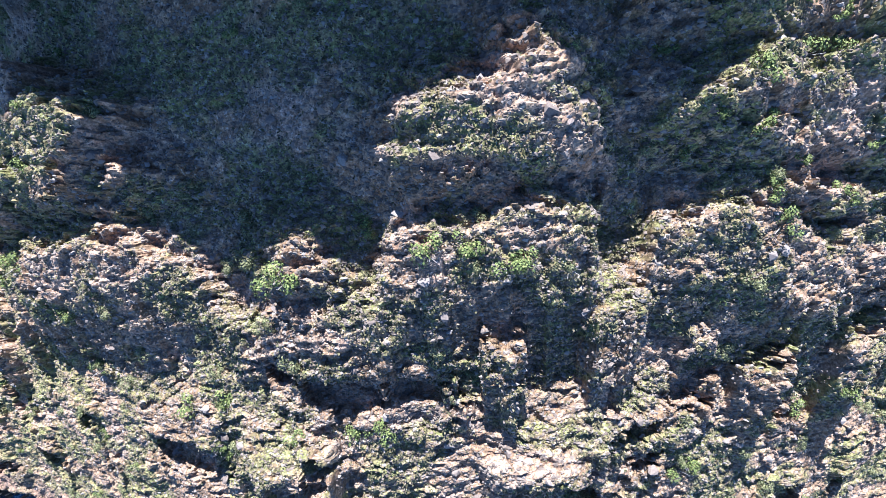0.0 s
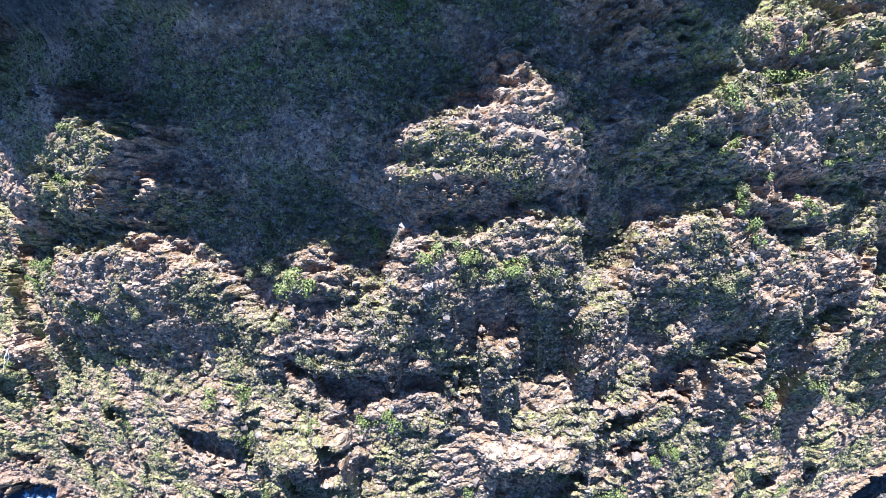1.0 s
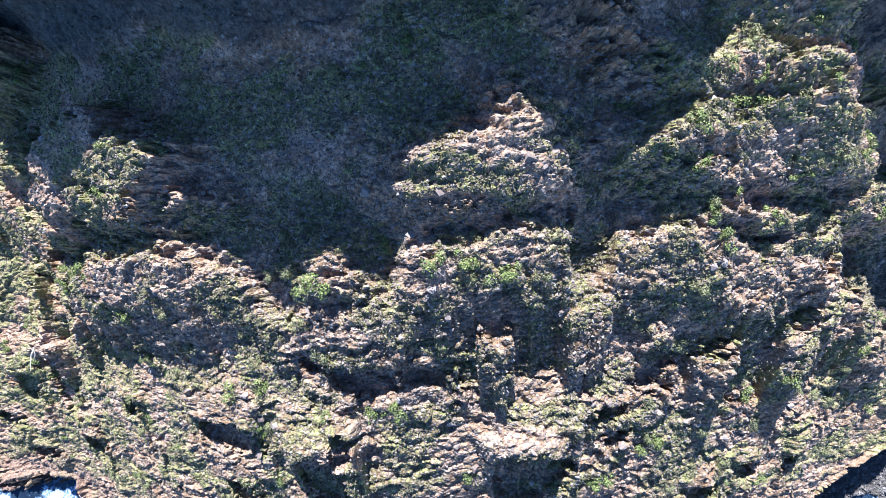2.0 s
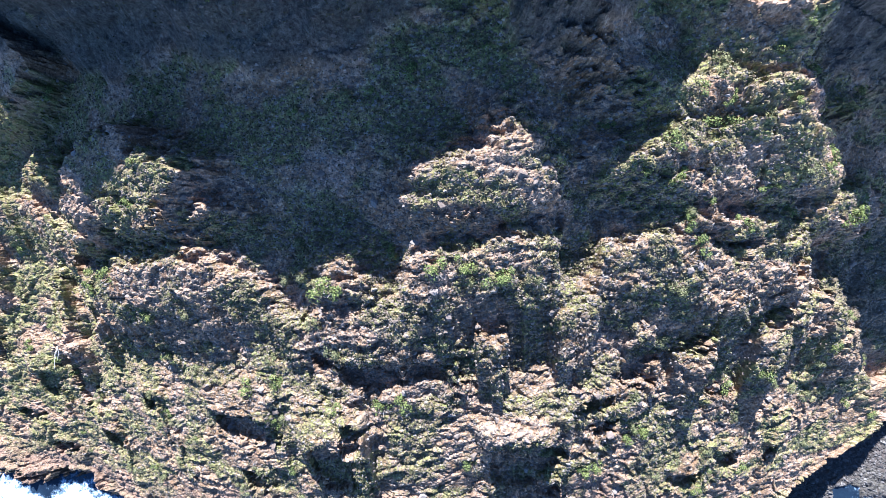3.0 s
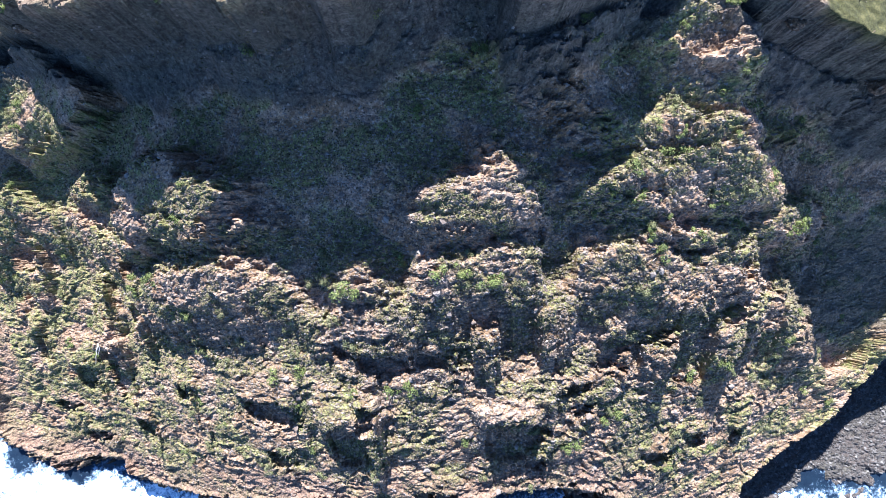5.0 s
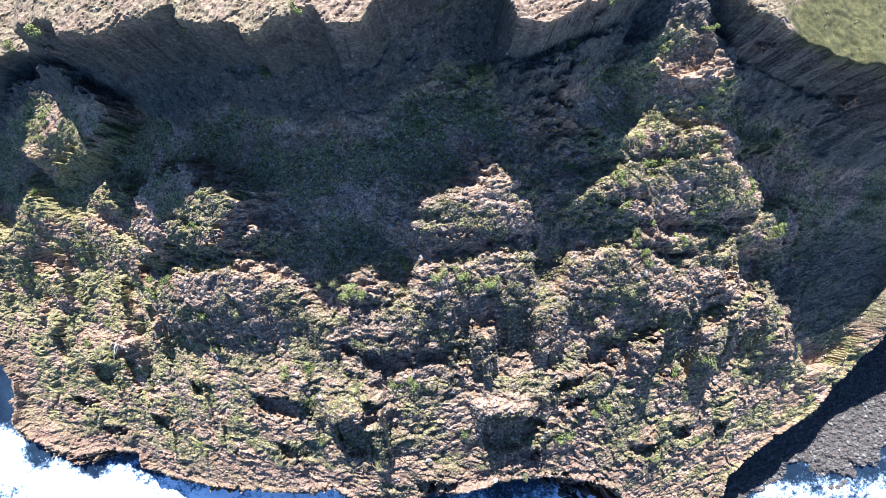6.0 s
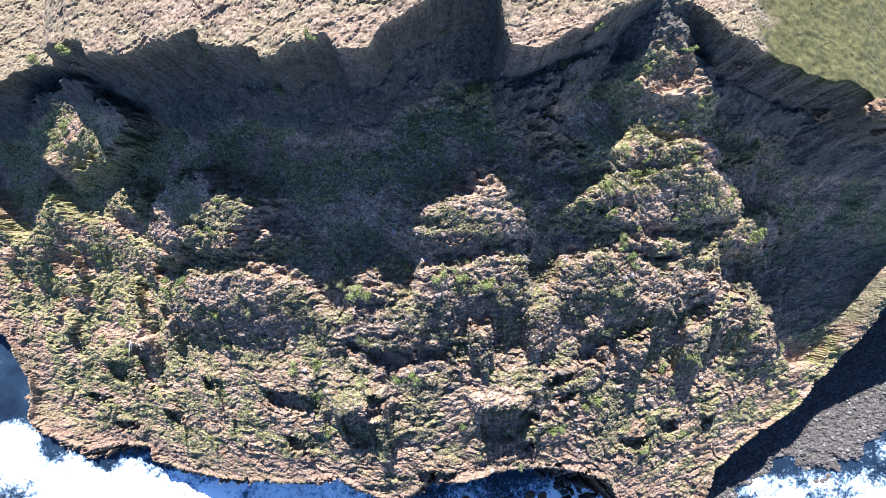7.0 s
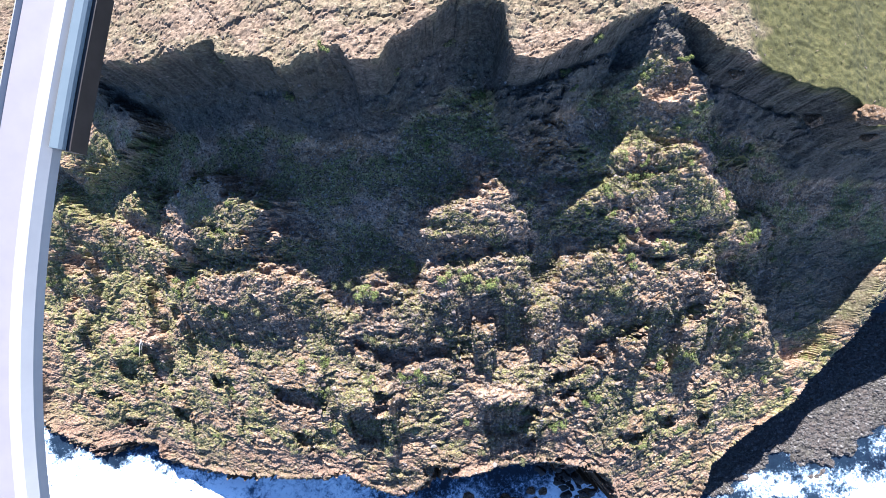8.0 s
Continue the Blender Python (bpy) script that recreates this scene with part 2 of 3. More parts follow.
def terrain(x, z):
    lip_x, lip_z = np.array(LIP).T
    big = fbm(x * 0.30, z * 0.42, 3, 3)
    mid = fbm(x * 0.9, z * 1.3, 3, 21)
    fine = fbm(x * 3.1, z * 4.6, 4, 41, 0.6)
    shore = inside(x, z, COAST)
    low = ramp(2.5, -1.5, z + 0.8 * mid)                     # the rugged lower slope
    sea = sea_depth(z)
    face = face_depth(x, z)
    face = np.minimum(face, np.minimum(sea - 0.8 + 0.3 * (face - sea + 0.8), sea - 0.4))
    d = face + 0.10 * big + 0.05 * mid
    lean = z + 0.35 * x * ramp(2, 7, x) - 0.12 * x * ramp(-2, -8, x)
    for kx, kz, w, h, a in KNOBS:
        u, v = (x - kx) / w + 0.5 * mid + 0.15 * fine, (z - kz) / h + 0.2 * fine - 0.3 * mid
        d = d - a * ramp(1.6, 0.4, np.hypot(u, np.where(v < 0, v, v * 0.7)))
    # brows over the hollows, raised to throw shade into them
    for hx, hz, w, h in HOLLOWS + NOOKS:
        u, v = np.abs((x - hx) / (1.15 * w) + 0.35 * mid + 0.12 * fine), (z - hz - h) + 0.25 * h * fine
        d = d - 0.75 * h * ramp(1.35, 0.6, u) * np.clip(1 - v / (0.7 + 1.5 * h), 0, 1) * ramp(-0.06, 0.06, v)
    # plateau behind the lip
    zl = np.interp(x, lip_x, lip_z)
    proud = np.interp(x, *np.array(LIP_PROUD).T)
    zl = zl + 0.10 * fbm(x * 1.5, z * 1.2, 2, 5, 0.5)
    top = face_depth(x, np.minimum(z, zl)) - proud + 0.10 * np.maximum(z - zl, 0) + 0.06 * fbm(x * 0.6, z * 0.6, 3, 8) + 0.03 * fine
    top = top + 0.03 * ledges(x, z + 0.4 * x, 0.6, 31, 1.0, 0.2)
    up = 0.62 * ramp(-0.20, 0.03, z - zl)
    for k, (part_up, back) in enumerate(((0.20, 0.22), (0.11, 0.55), (0.07, 1.0))):
        up = up + part_up * ramp(-0.42, 0.0, z - zl + back + 0.24 * fbm(x * 0.8, z * 0.5, 3, 15 + 9 * k))
    d = d + (np.minimum(top, d - 0.2) - d) * up
    # a stony spur that runs down from the deepest notch
    run = SPUR[1] - z
    off = np.abs(x - SPUR[0] - 0.18 * run + 0.25 * mid)
    flank = np.maximum(off - 0.08 - 0.42 * np.clip(run, 0, 2) - 0.15 * np.maximum(run - 2, 0), 0)
    crest = SPUR[2] + 0.58 * run + 0.35 * ramp(1.9, 2.5, run + 0.3 * mid) + 0.06 * np.maximum(run - 2.0, 0) + 0.05 * mid + 0.04 * fine + 0.75 * flank + 0.25 * flank ** 2
    d = np.where(run > 0, np.minimum(crest, d), d)
    head = ramp(0.3, 0.0, flank) * ramp(2.2, 1.7, run + 0.3 * mid) * ramp(-0.1, 0.1, run)
    share = ramp(-0.05, -0.5, z - zl) * ramp(0.0, 0.5, shore) * (1 - head)
    d = carve(x, z, d, benches(x, z, (0.16 * mid + 0.14 * fine) * (1 - 0.9 * ramp(12.5, 14.5, x))), share)
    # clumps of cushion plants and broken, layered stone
    # Mask of the steep walls under the lip, which get a shade tone below.
    shaded_wall = ramp(0.01, 0.1, up) * ramp(1.0, 0.9, up)
    bare = 1 - 0.93 * ramp(0.9, 1.0, up)
    up = ramp(0.88, 1.0, up)
    wx, wz = x + 0.10 * fine + 0.25 * mid, z + 0.06 * fine + 0.12 * mid
    # Scrub cover, raised upslope and leftward to paint those sides dimmer too.
    green = ramp(0.0, 0.5, fbm(x * 0.55, z * 0.8, 4, 300, 0.6) + 0.17 + 0.15 * ramp(0.5, 3.0, z) + 0.22 * ramp(-7, -13, x))
    c1, _, t1 = cells(x * 4.2 + 0.4 * mid, z * 5.4, 100)
    stony = 1 - 0.7 * green
    bare_west = bare * (1 - 0.8 * ramp(12.5, 15.5, x))
    beds = ledges(x, lean + 0.06 * mid, 0.42, 90, 1.0, 0.25)
    d = d + ledges(x, lean + 0.12 * mid, 1.0, 60, 1.4) * (0.06 + 0.06 * low) * ramp(-0.4, 0.3, fbm(x * 0.5, z * 0.5, 2, 77) + 0.1) * bare_west
    d = d + beds * 0.05 * ramp(-0.5, 0.3, mid) * bare_west
    d = d + ledges(x, lean + 0.05 * fine, 0.17, 110, 0.6, 0.3) * 0.025 * ramp(-0.5, 0.3, fbm(x * 0.8, z * 1.1, 2, 120)) * bare_west
    c2, e2, t2 = cells(wx * 3.0, wz * 4.2, 130)
    c3, e3, t3 = cells(wx * 6.2 + 0.5 * mid, wz * 8.6, 140)
    rugged = (0.45 + 0.55 * low) * bare
    d = d - (0.10 * blocks(wx * 0.9, wz * 1.9, 150, 0.2) * rugged + 0.05 * fbm(x * 1.7, z * 2.4, 2, 155) * rugged
             + 0.058 * (0.25 + 0.75 * t2) * ramp(0.0, 0.35, e2 - c2) * (1 - 0.5 * c2 * c2) * rugged
             + 0.02 * (0.2 + 0.8 * t3) * ramp(0.0, 0.4, e3 - c3) * (1 - 0.5 * c3 * c3) * rugged
             + 0.028 * t1 * ramp(0.75, 0.1, c1) * green * bare)
    d = d + 0.008 * fbm(x * 7.0, z * 9.5, 3, 230, 0.6) * bare
    d = d - (0.10 * blocks(wx * 0.45 + 0.3 * z, wz * 0.9, 250, 0.05) + 0.06 * blocks(wx * 1.3 - 0.4 * z, wz * 2.2, 260, 0.10) + 0.03 * blocks(wx * 3.4 - 0.8 * z, wz * 5.2, 265, 0.2)) * up * (1 - 0.9 * ramp(8.0, 9.2, x))
    # drop to the sea
    sd = shore + 0.30 * mid + 0.26 * fine
    out = ramp(0.15, -0.75, sd)
    bed = sea + 0.6 + 0.2 * mid * (1 - ramp(11, 13, x))
    beach = ramp(12, 15, x) * ramp(-1, -4, z) * ramp(-1.6, 0.2, z + 12.3 - 0.26 * (x - 14.9) + 0.8 * big + 0.6 * mid)
    shelf = ramp(-0.5, 1.0, x) * ramp(9.5, 8.0, x) * ramp(-4.0, -1.5, shore)
    bed = bed - shelf * (0.45 + 0.9 * blocks(wx * 1.7, wz * 2.4, 420, 0.25) + 0.25 * mid)
    bed = bed - 0.76 * beach - 0.12 * beach * ramp(0.7, 0.1, c1) * t1
    d = d + (bed - d) * out
    lawn = up * ramp(8.0, 9.2, x + 0.8 * mid + 0.25 * (z - 7))
    rust = ramp(2.4, 0.5, shore + 0.8 * mid) * ramp(14, 10, x)
    wet = out
    soil = ramp(0.25, 0.7, np.exp(-((x - 15.7) / 4.6) ** 2 - ((z + 0.7) / 2.6) ** 2) + 0.15 * mid) * (1 - out)
    # The last map mixes random clump tone with shade painted at ledge feet.
    return d, green * (1 - 0.7 * shaded_wall), lawn, rust, wet, up, shaded_wall, soil, 0.45 * t2 + 0.3 * t3 + 0.25 * (0.5 - beds)


def spread(lo, hi, mid, tight, n):
    a, b = math.asinh((lo - mid) / tight), math.asinh((hi - mid) / tight)
    return mid + tight * np.sinh(np.linspace(a, b, n))


def to_world(x, d, z):
    p = np.stack([x, d, z], -1) * K
    return p @ TURN.T + np.array([0, 0, EYE])


def sheet(name, x, z, points, attributes):
    """A grid mesh with smooth faces and float attributes."""
    nz, nx = x.shape
    i = np.arange(nz * nx).reshape(nz, nx)
    quads = np.stack([i[:-1, :-1], i[:-1, 1:], i[1:, 1:], i[1:, :-1]], -1).reshape(-1, 4)
    me = bpy.data.meshes.new(name)
    me.vertices.add(nz * nx)
    me.vertices.foreach_set("co", points.reshape(-1).astype(np.float32))
    me.loops.add(quads.size)
    me.loops.foreach_set("vertex_index", quads.reshape(-1).astype(np.int32))
    me.polygons.add(len(quads))
    me.polygons.foreach_set("loop_start", (np.arange(len(quads)) * 4).astype(np.int32))
    me.update(calc_edges=True)
    for key, value in attributes.items():
        me.attributes.new(key, "FLOAT", "POINT").data.foreach_set("value", value.reshape(-1).astype(np.float32))
    me.validate()
    return new(name, me)


# ---- materials ----
def material(name):
    m = bpy.data.materials.new(name)
    m.use_nodes = True
    return m, m.node_tree.nodes, m.node_tree.links, m.node_tree.nodes["Principled BSDF"]


def noise_node(n, l, coord, scale, detail=6, rough=0.6):
    t = n.new("ShaderNodeTexNoise")
    t.inputs["Scale"].default_value, t.inputs["Detail"].default_value, t.inputs["Roughness"].default_value = scale, detail, rough
    l.new(coord, t.inputs["Vector"])
    return t.outputs["Fac"]


def ramp_node(n, l, fac, stops):
    r = n.new("ShaderNodeValToRGB")
    while len(r.color_ramp.elements) < len(stops):
        r.color_ramp.elements.new(0.5)
    for e, (at, c) in zip(r.color_ramp.elements, stops):
        e.position, e.color = at, (*c, 1) if len(c) == 3 else c
    l.new(fac, r.inputs[0])
    return r.outputs["Color"]


def mix_node(n, l, fac, a, b):
    m = n.new("ShaderNodeMix")
    m.data_type = "RGBA"
    for value, socket in ((fac, m.inputs[0]), (a, m.inputs[6]), (b, m.inputs[7])):
        if isinstance(value, (tuple, float, int)):
            socket.default_value = (*value, 1) if isinstance(value, tuple) else value
        else:
            l.new(value, socket)
    return m.outputs[2]


def tint_node(n, l, a, b, share):
    m = n.new("ShaderNodeMix")
    m.data_type, m.blend_type = "RGBA", "MULTIPLY"
    if isinstance(share, float):
        m.inputs[0].default_value = share
    else:
        l.new(share, m.inputs[0])
    l.new(a, m.inputs[6])
    l.new(b, m.inputs[7])
    return m.outputs[2]


def math_node(n, l, op, a, b):
    m = n.new("ShaderNodeMath")
    m.operation, m.use_clamp = op, True
    for value, socket in ((a, m.inputs[0]), (b, m.inputs[1])):
        if isinstance(value, (float, int)):
            socket.default_value = value
        else:
            l.new(value, socket)
    return m.outputs[0]


def attribute_node(n, name):
    a = n.new("ShaderNodeAttribute")
    a.attribute_name = name
    return a.outputs["Fac"]


def bump_node(n, l, height, strength, distance, shader):
    b = n.new("ShaderNodeBump")
    b.inputs["Strength"].default_value, b.inputs["Distance"].default_value = strength, distance
    l.new(height, b.inputs["Height"])
    l.new(b.outputs[0], shader.inputs["Normal"])


def ground_material():
    m, n, l, s = material("cliff_ground")
    co = n.new("ShaderNodeTexCoord").outputs["Object"]
    coarse, fine, grain = noise_node(n, l, co, 0.22, 5), noise_node(n, l, co, 1.3, 6, 0.65), noise_node(n, l, co, 5.0, 4, 0.7)
    earth = ramp_node(n, l, fine, [(0.30, (0.16, 0.112, 0.08)), (0.45, (0.255, 0.187, 0.135)), (0.58, (0.30, 0.226, 0.163)), (0.75, (0.335, 0.262, 0.198))])
    stone = ramp_node(n, l, grain, [(0.3, (0.155, 0.115, 0.092)), (0.55, (0.27, 0.205, 0.155)), (0.75, (0.32, 0.252, 0.195))])
    col = mix_node(n, l, ramp_node(n, l, coarse, [(0.42, (0, 0, 0)), (0.6, (1, 1, 1))]), earth, stone)
    wide = ramp_node(n, l, noise_node(n, l, co, 0.16, 4, 0.6), [(0.34, (0.66, 0.62, 0.52)), (0.5, (0.95, 0.9, 0.84)), (0.64, (1.06, 1.03, 1.05))])
    col = tint_node(n, l, col, wide, 1.0)
    # Random tone per clump, plus painted shade darkening the ledge recesses.
    own = ramp_node(n, l, attribute_node(n, "tone_shade"), [(0.12, (0.48, 0.44, 0.38)), (0.3, (0.70, 0.62, 0.53)), (0.45, (0.90, 0.82, 0.72)), (0.62, (0.98, 0.93, 0.90)), (0.85, (1.06, 1.05, 0.97))])
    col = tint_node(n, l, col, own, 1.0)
    scrub = ramp_node(n, l, grain, [(0.3, (0.078, 0.08, 0.03)), (0.55, (0.155, 0.152, 0.055)), (0.75, (0.23, 0.212, 0.09))])
    patch = ramp_node(n, l, fine, [(0.36, (0.25, 0.25, 0.25)), (0.56, (1, 1, 1))])
    col = mix_node(n, l, math_node(n, l, "MULTIPLY", attribute_node(n, "green"), patch), col, scrub)
    lichen = ramp_node(n, l, noise_node(n, l, co, 3.2, 4, 0.75), [(0.58, (0, 0, 0)), (0.66, (0.4, 0.4, 0.4))])
    col = mix_node(n, l, lichen, col, (0.36, 0.34, 0.31))
    col = mix_node(n, l, math_node(n, l, "MULTIPLY", attribute_node(n, "plateau"), 0.75), col,
                   ramp_node(n, l, fine, [(0.25, (0.075, 0.053, 0.038)), (0.45, (0.132, 0.098, 0.068)), (0.7, (0.18, 0.14, 0.103))]))
    # Lip walls darkened and cooled in colour to carry their shade.
    col = mix_node(n, l, math_node(n, l, "MULTIPLY", attribute_node(n, "shaded_wall"), 0.85), col,
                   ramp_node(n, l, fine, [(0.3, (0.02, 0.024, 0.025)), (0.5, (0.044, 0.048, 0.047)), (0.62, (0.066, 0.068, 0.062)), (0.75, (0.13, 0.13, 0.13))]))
    col = mix_node(n, l, math_node(n, l, "MULTIPLY", attribute_node(n, "soil"), 0.85), col,
                   ramp_node(n, l, fine, [(0.3, (0.05, 0.045, 0.03)), (0.55, (0.095, 0.08, 0.055)), (0.75, (0.14, 0.115, 0.08))]))
    turf = ramp_node(n, l, fine, [(0.3, (0.026, 0.027, 0.009)), (0.5, (0.052, 0.051, 0.017)), (0.72, (0.088, 0.080, 0.03))])
    col = mix_node(n, l, attribute_node(n, "lawn"), col, turf)
    col = mix_node(n, l, math_node(n, l, "MULTIPLY", attribute_node(n, "rust"), 0.75), col,
                   ramp_node(n, l, grain, [(0.3, (0.10, 0.06, 0.042)), (0.6, (0.20, 0.132, 0.095)), (0.8, (0.26, 0.185, 0.14))]))
    col = mix_node(n, l, math_node(n, l, "MULTIPLY", attribute_node(n, "wet"), 0.9), col,
                   ramp_node(n, l, fine, [(0.3, (0.022, 0.021, 0.022)), (0.7, (0.07, 0.064, 0.062))]))
    speck = ramp_node(n, l, noise_node(n, l, co, 9.0, 3, 0.75), [(0.34, (0.4, 0.4, 0.4)), (0.47, (1.0, 1.0, 1.0)), (0.64, (1.35, 1.35, 1.35))])
    blotch = ramp_node(n, l, noise_node(n, l, co, 3.2, 4, 0.7), [(0.36, (0.42, 0.42, 0.42)), (0.49, (0.95, 0.95, 0.95)), (0.62, (1.3, 1.3, 1.3))])
    col = tint_node(n, l, tint_node(n, l, col, speck, 0.85), blotch, math_node(n, l, "SUBTRACT", 0.9, math_node(n, l, "MULTIPLY", attribute_node(n, "lawn"), 0.5)))
    l.new(col, s.inputs["Base Color"])
    s.inputs["Roughness"].default_value = 0.9
    s.inputs["Specular IOR Level"].default_value = 0.25
    layers = n.new("ShaderNodeMapping")
    layers.inputs["Scale"].default_value = (0.45, 1.0, 1.0)
    l.new(co, layers.inputs["Vector"])
    beds, chips = noise_node(n, l, layers.outputs[0], 2.4, 5, 0.65), noise_node(n, l, layers.outputs[0], 7.0, 3, 0.7)
    bump_node(n, l, math_node(n, l, "ADD", math_node(n, l, "MULTIPLY", beds, 0.65), math_node(n, l, "MULTIPLY", chips, 0.35)), 0.28, 0.3, s)
    return m


def sea_material():
    m, n, l, s = material("sea_water")
    co = n.new("ShaderNodeTexCoord").outputs["Object"]
    swirl, fine = noise_node(n, l, co, 0.12, 8, 0.65), noise_node(n, l, co, 2.0, 6, 0.7)
    wisps = noise_node(n, l, co, 0.7, 10, 0.8)
    broken = math_node(n, l, "ADD", math_node(n, l, "MULTIPLY", wisps, 0.5), math_node(n, l, "ADD", math_node(n, l, "MULTIPLY", swirl, 0.22), math_node(n, l, "MULTIPLY", fine, 0.28)))
    lace = ramp_node(n, l, math_node(n, l, "ADD", math_node(n, l, "MULTIPLY", attribute_node(n, "foam"), 0.24), broken), [(0.57, (0, 0, 0)), (0.63, (0.25, 0.25, 0.25)), (0.70, (0.7, 0.7, 0.7)), (0.76, (1, 1, 1))])
    water = ramp_node(n, l, swirl, [(0.35, (0.005, 0.008, 0.016)), (0.65, (0.014, 0.026, 0.044))])
    thin = mix_node(n, l, ramp_node(n, l, lace, [(0.0, (0, 0, 0)), (0.45, (1, 1, 1))]), water, (0.20, 0.28, 0.38))
    l.new(mix_node(n, l, ramp_node(n, l, lace, [(0.25, (0, 0, 0)), (0.8, (1, 1, 1))]), thin, (0.86, 0.88, 0.90)), s.inputs["Base Color"])
    l.new(mix_node(n, l, lace, (0.12, 0.12, 0.12), (0.8, 0.8, 0.8)), s.inputs["Roughness"])
    bump_node(n, l, fine, 0.3, 0.4, s)
    s.inputs["Specular IOR Level"].default_value = 0.25
    return m


GROUND, SEA = ground_material(), sea_material()

# ---- the headland ----
GX, GZ = spread(-34, 34, 0, 11.0, 1220), spread(-22, 18, -1.5, 8.0, 860)
px, pz = np.meshgrid(GX, GZ)
DEPTH, green, lawn, rust, wet, up, shaded_wall, soil, tone_shade = terrain(px, pz)
steep = ramp(1.2, 3.5, np.hypot(np.gradient(DEPTH, GZ, axis=0), np.gradient(DEPTH, GX, axis=1)))
strata = 0.07 * fbm(DEPTH * 1.3, px * 0.3 + pz * 0.1, 3, 700, 0.6) + 0.05 * blocks(px * 0.8, DEPTH * 2.2, 720, 0.15) + 0.02 * fbm(px * 2.0, DEPTH * 4.0, 2, 740, 0.6)
crag_z = pz + steep * strata * np.maximum(shaded_wall, 0.5 * wet)
cliff = sheet("cliff", px, pz, to_world(px, DEPTH, crag_z), {"green": green, "lawn": lawn, "rust": rust, "wet": wet, "plateau": up, "shaded_wall": shaded_wall, "soil": soil, "tone_shade": tone_shade})
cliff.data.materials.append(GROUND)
cliff.data.polygons.foreach_set("use_smooth", (lawn[:-1, :-1] > 0.5).reshape(-1))
tagged(cliff, "rugged brown sea cliff with scrubby ledges and a pale rocky lip", "cliff", kind="structure")


# ---- the sea, one level sheet out to the horizon ----
def build_sea():
    x, y = np.meshgrid(spread(-3000, 3000, 0, 60, 520), spread(-3000, 3000, -60, 40, 480))
    # plan coordinates of the level sheet
    back = (np.stack([x, y, np.zeros_like(x)], -1) - np.array([0, 0, EYE])) @ TURN / K
    sd = inside(back[..., 0], back[..., 2], COAST)
    near = np.exp(-np.hypot(x, y + 40) / 120)
    swell = (0.5 * fbm(x * 0.05, y * 0.09, 4, 500) + 0.25 * fbm(x * 0.3, y * 0.3, 3, 520)) * near
    u, v = back[..., 0], back[..., 2]
    ragged = fbm(x * 0.12, y * 0.12, 4, 545, 0.6)
    west = ramp(-9.5, -3.5, sd) * ramp(-0.3, -1.5, sd + 0.9 * ragged) * ramp(-8.2, -9.6, v + 0.5 * fbm(x * 0.1, y * 0.1, 3, 560))
    west = west * (1 - 0.85 * ramp(-5, -1, u) * ramp(9, 4, u) * ramp(-14, -11, v))
    east = 0.8 * ramp(0.9, -3.2, v + 12.3 - 0.26 * (u - 14.9) + 2.6 * ragged)
    foam = np.where(u > 10, east, west) * (0.85 + 0.45 * fbm(x * 0.05, y * 0.09, 4, 540, 0.6))
    swell = swell + 0.5 * np.clip(foam, 0, 1) * fbm(x * 0.45, y * 0.6, 4, 580, 0.6) * near
    ob = sheet("sea", x, y, np.stack([x, y, swell], -1), {"foam": np.clip(foam, 0, 1)})
    ob.data.materials.append(SEA)
    ob.data.polygons.foreach_set("use_smooth", np.ones(len(ob.data.polygons), bool))
    return tagged(ob, "blue sea with white broken surf against the rocks", "sea", kind="structure")


build_sea()


# ---- scattered things on the ground ----
def ground(x, z):
    """Depth of the headland at points of the plan."""
    x, z = np.asarray(x, float), np.asarray(z, float)
    i, j = np.clip(np.searchsorted(GZ, z) - 1, 0, len(GZ) - 2), np.clip(np.searchsorted(GX, x) - 1, 0, len(GX) - 2)
    u, v = (x - GX[j]) / (GX[j + 1] - GX[j]), (z - GZ[i]) / (GZ[i + 1] - GZ[i])
    return (DEPTH[i, j] * (1 - u) + DEPTH[i, j + 1] * u) * (1 - v) + (DEPTH[i + 1, j] * (1 - u) + DEPTH[i + 1, j + 1] * u) * v


def cover(grid, x, z):
    return grid[np.clip(np.searchsorted(GZ, z), 0, len(GZ) - 1), np.clip(np.searchsorted(GX, x), 0, len(GX) - 1)]


def island_material(name, stops, rough=0.9):
    """Each loose piece takes its own colour."""
    m, n, l, s = material(name)
    own = n.new("ShaderNodeNewGeometry").outputs["Random Per Island"]
    co = n.new("ShaderNodeTexCoord").outputs["Object"]
    grain = noise_node(n, l, co, 6.0, 4, 0.7)
    col = ramp_node(n, l, own, stops)
    l.new(mix_node(n, l, math_node(n, l, "MULTIPLY", grain, 0.55), col, (0.05, 0.045, 0.04)), s.inputs["Base Color"])
    s.inputs["Roughness"].default_value, s.inputs["Specular IOR Level"].default_value = rough, 0.2
    return m


STONES = island_material("loose_stones", [(0.0, (0.10, 0.075, 0.058)), (0.4, (0.16, 0.125, 0.10)), (0.8, (0.21, 0.172, 0.14)), (1.0, (0.29, 0.255, 0.225))])
TUFTS = island_material("dry_scrub", [(0.0, (0.05, 0.05, 0.022)), (0.45, (0.10, 0.092, 0.04)), (0.85, (0.15, 0.125, 0.065)), (1.0, (0.20, 0.165, 0.105))])
COBBLES = island_material("wet_cobbles", [(0.0, (0.02, 0.019, 0.019)), (0.6, (0.065, 0.06, 0.058)), (1.0, (0.15, 0.14, 0.135))], 0.45)
LEAVES = island_material("green_leaves", [(0.0, (0.05, 0.075, 0.018)), (0.5, (0.14, 0.18, 0.04)), (1.0, (0.25, 0.28, 0.08))], 0.75)
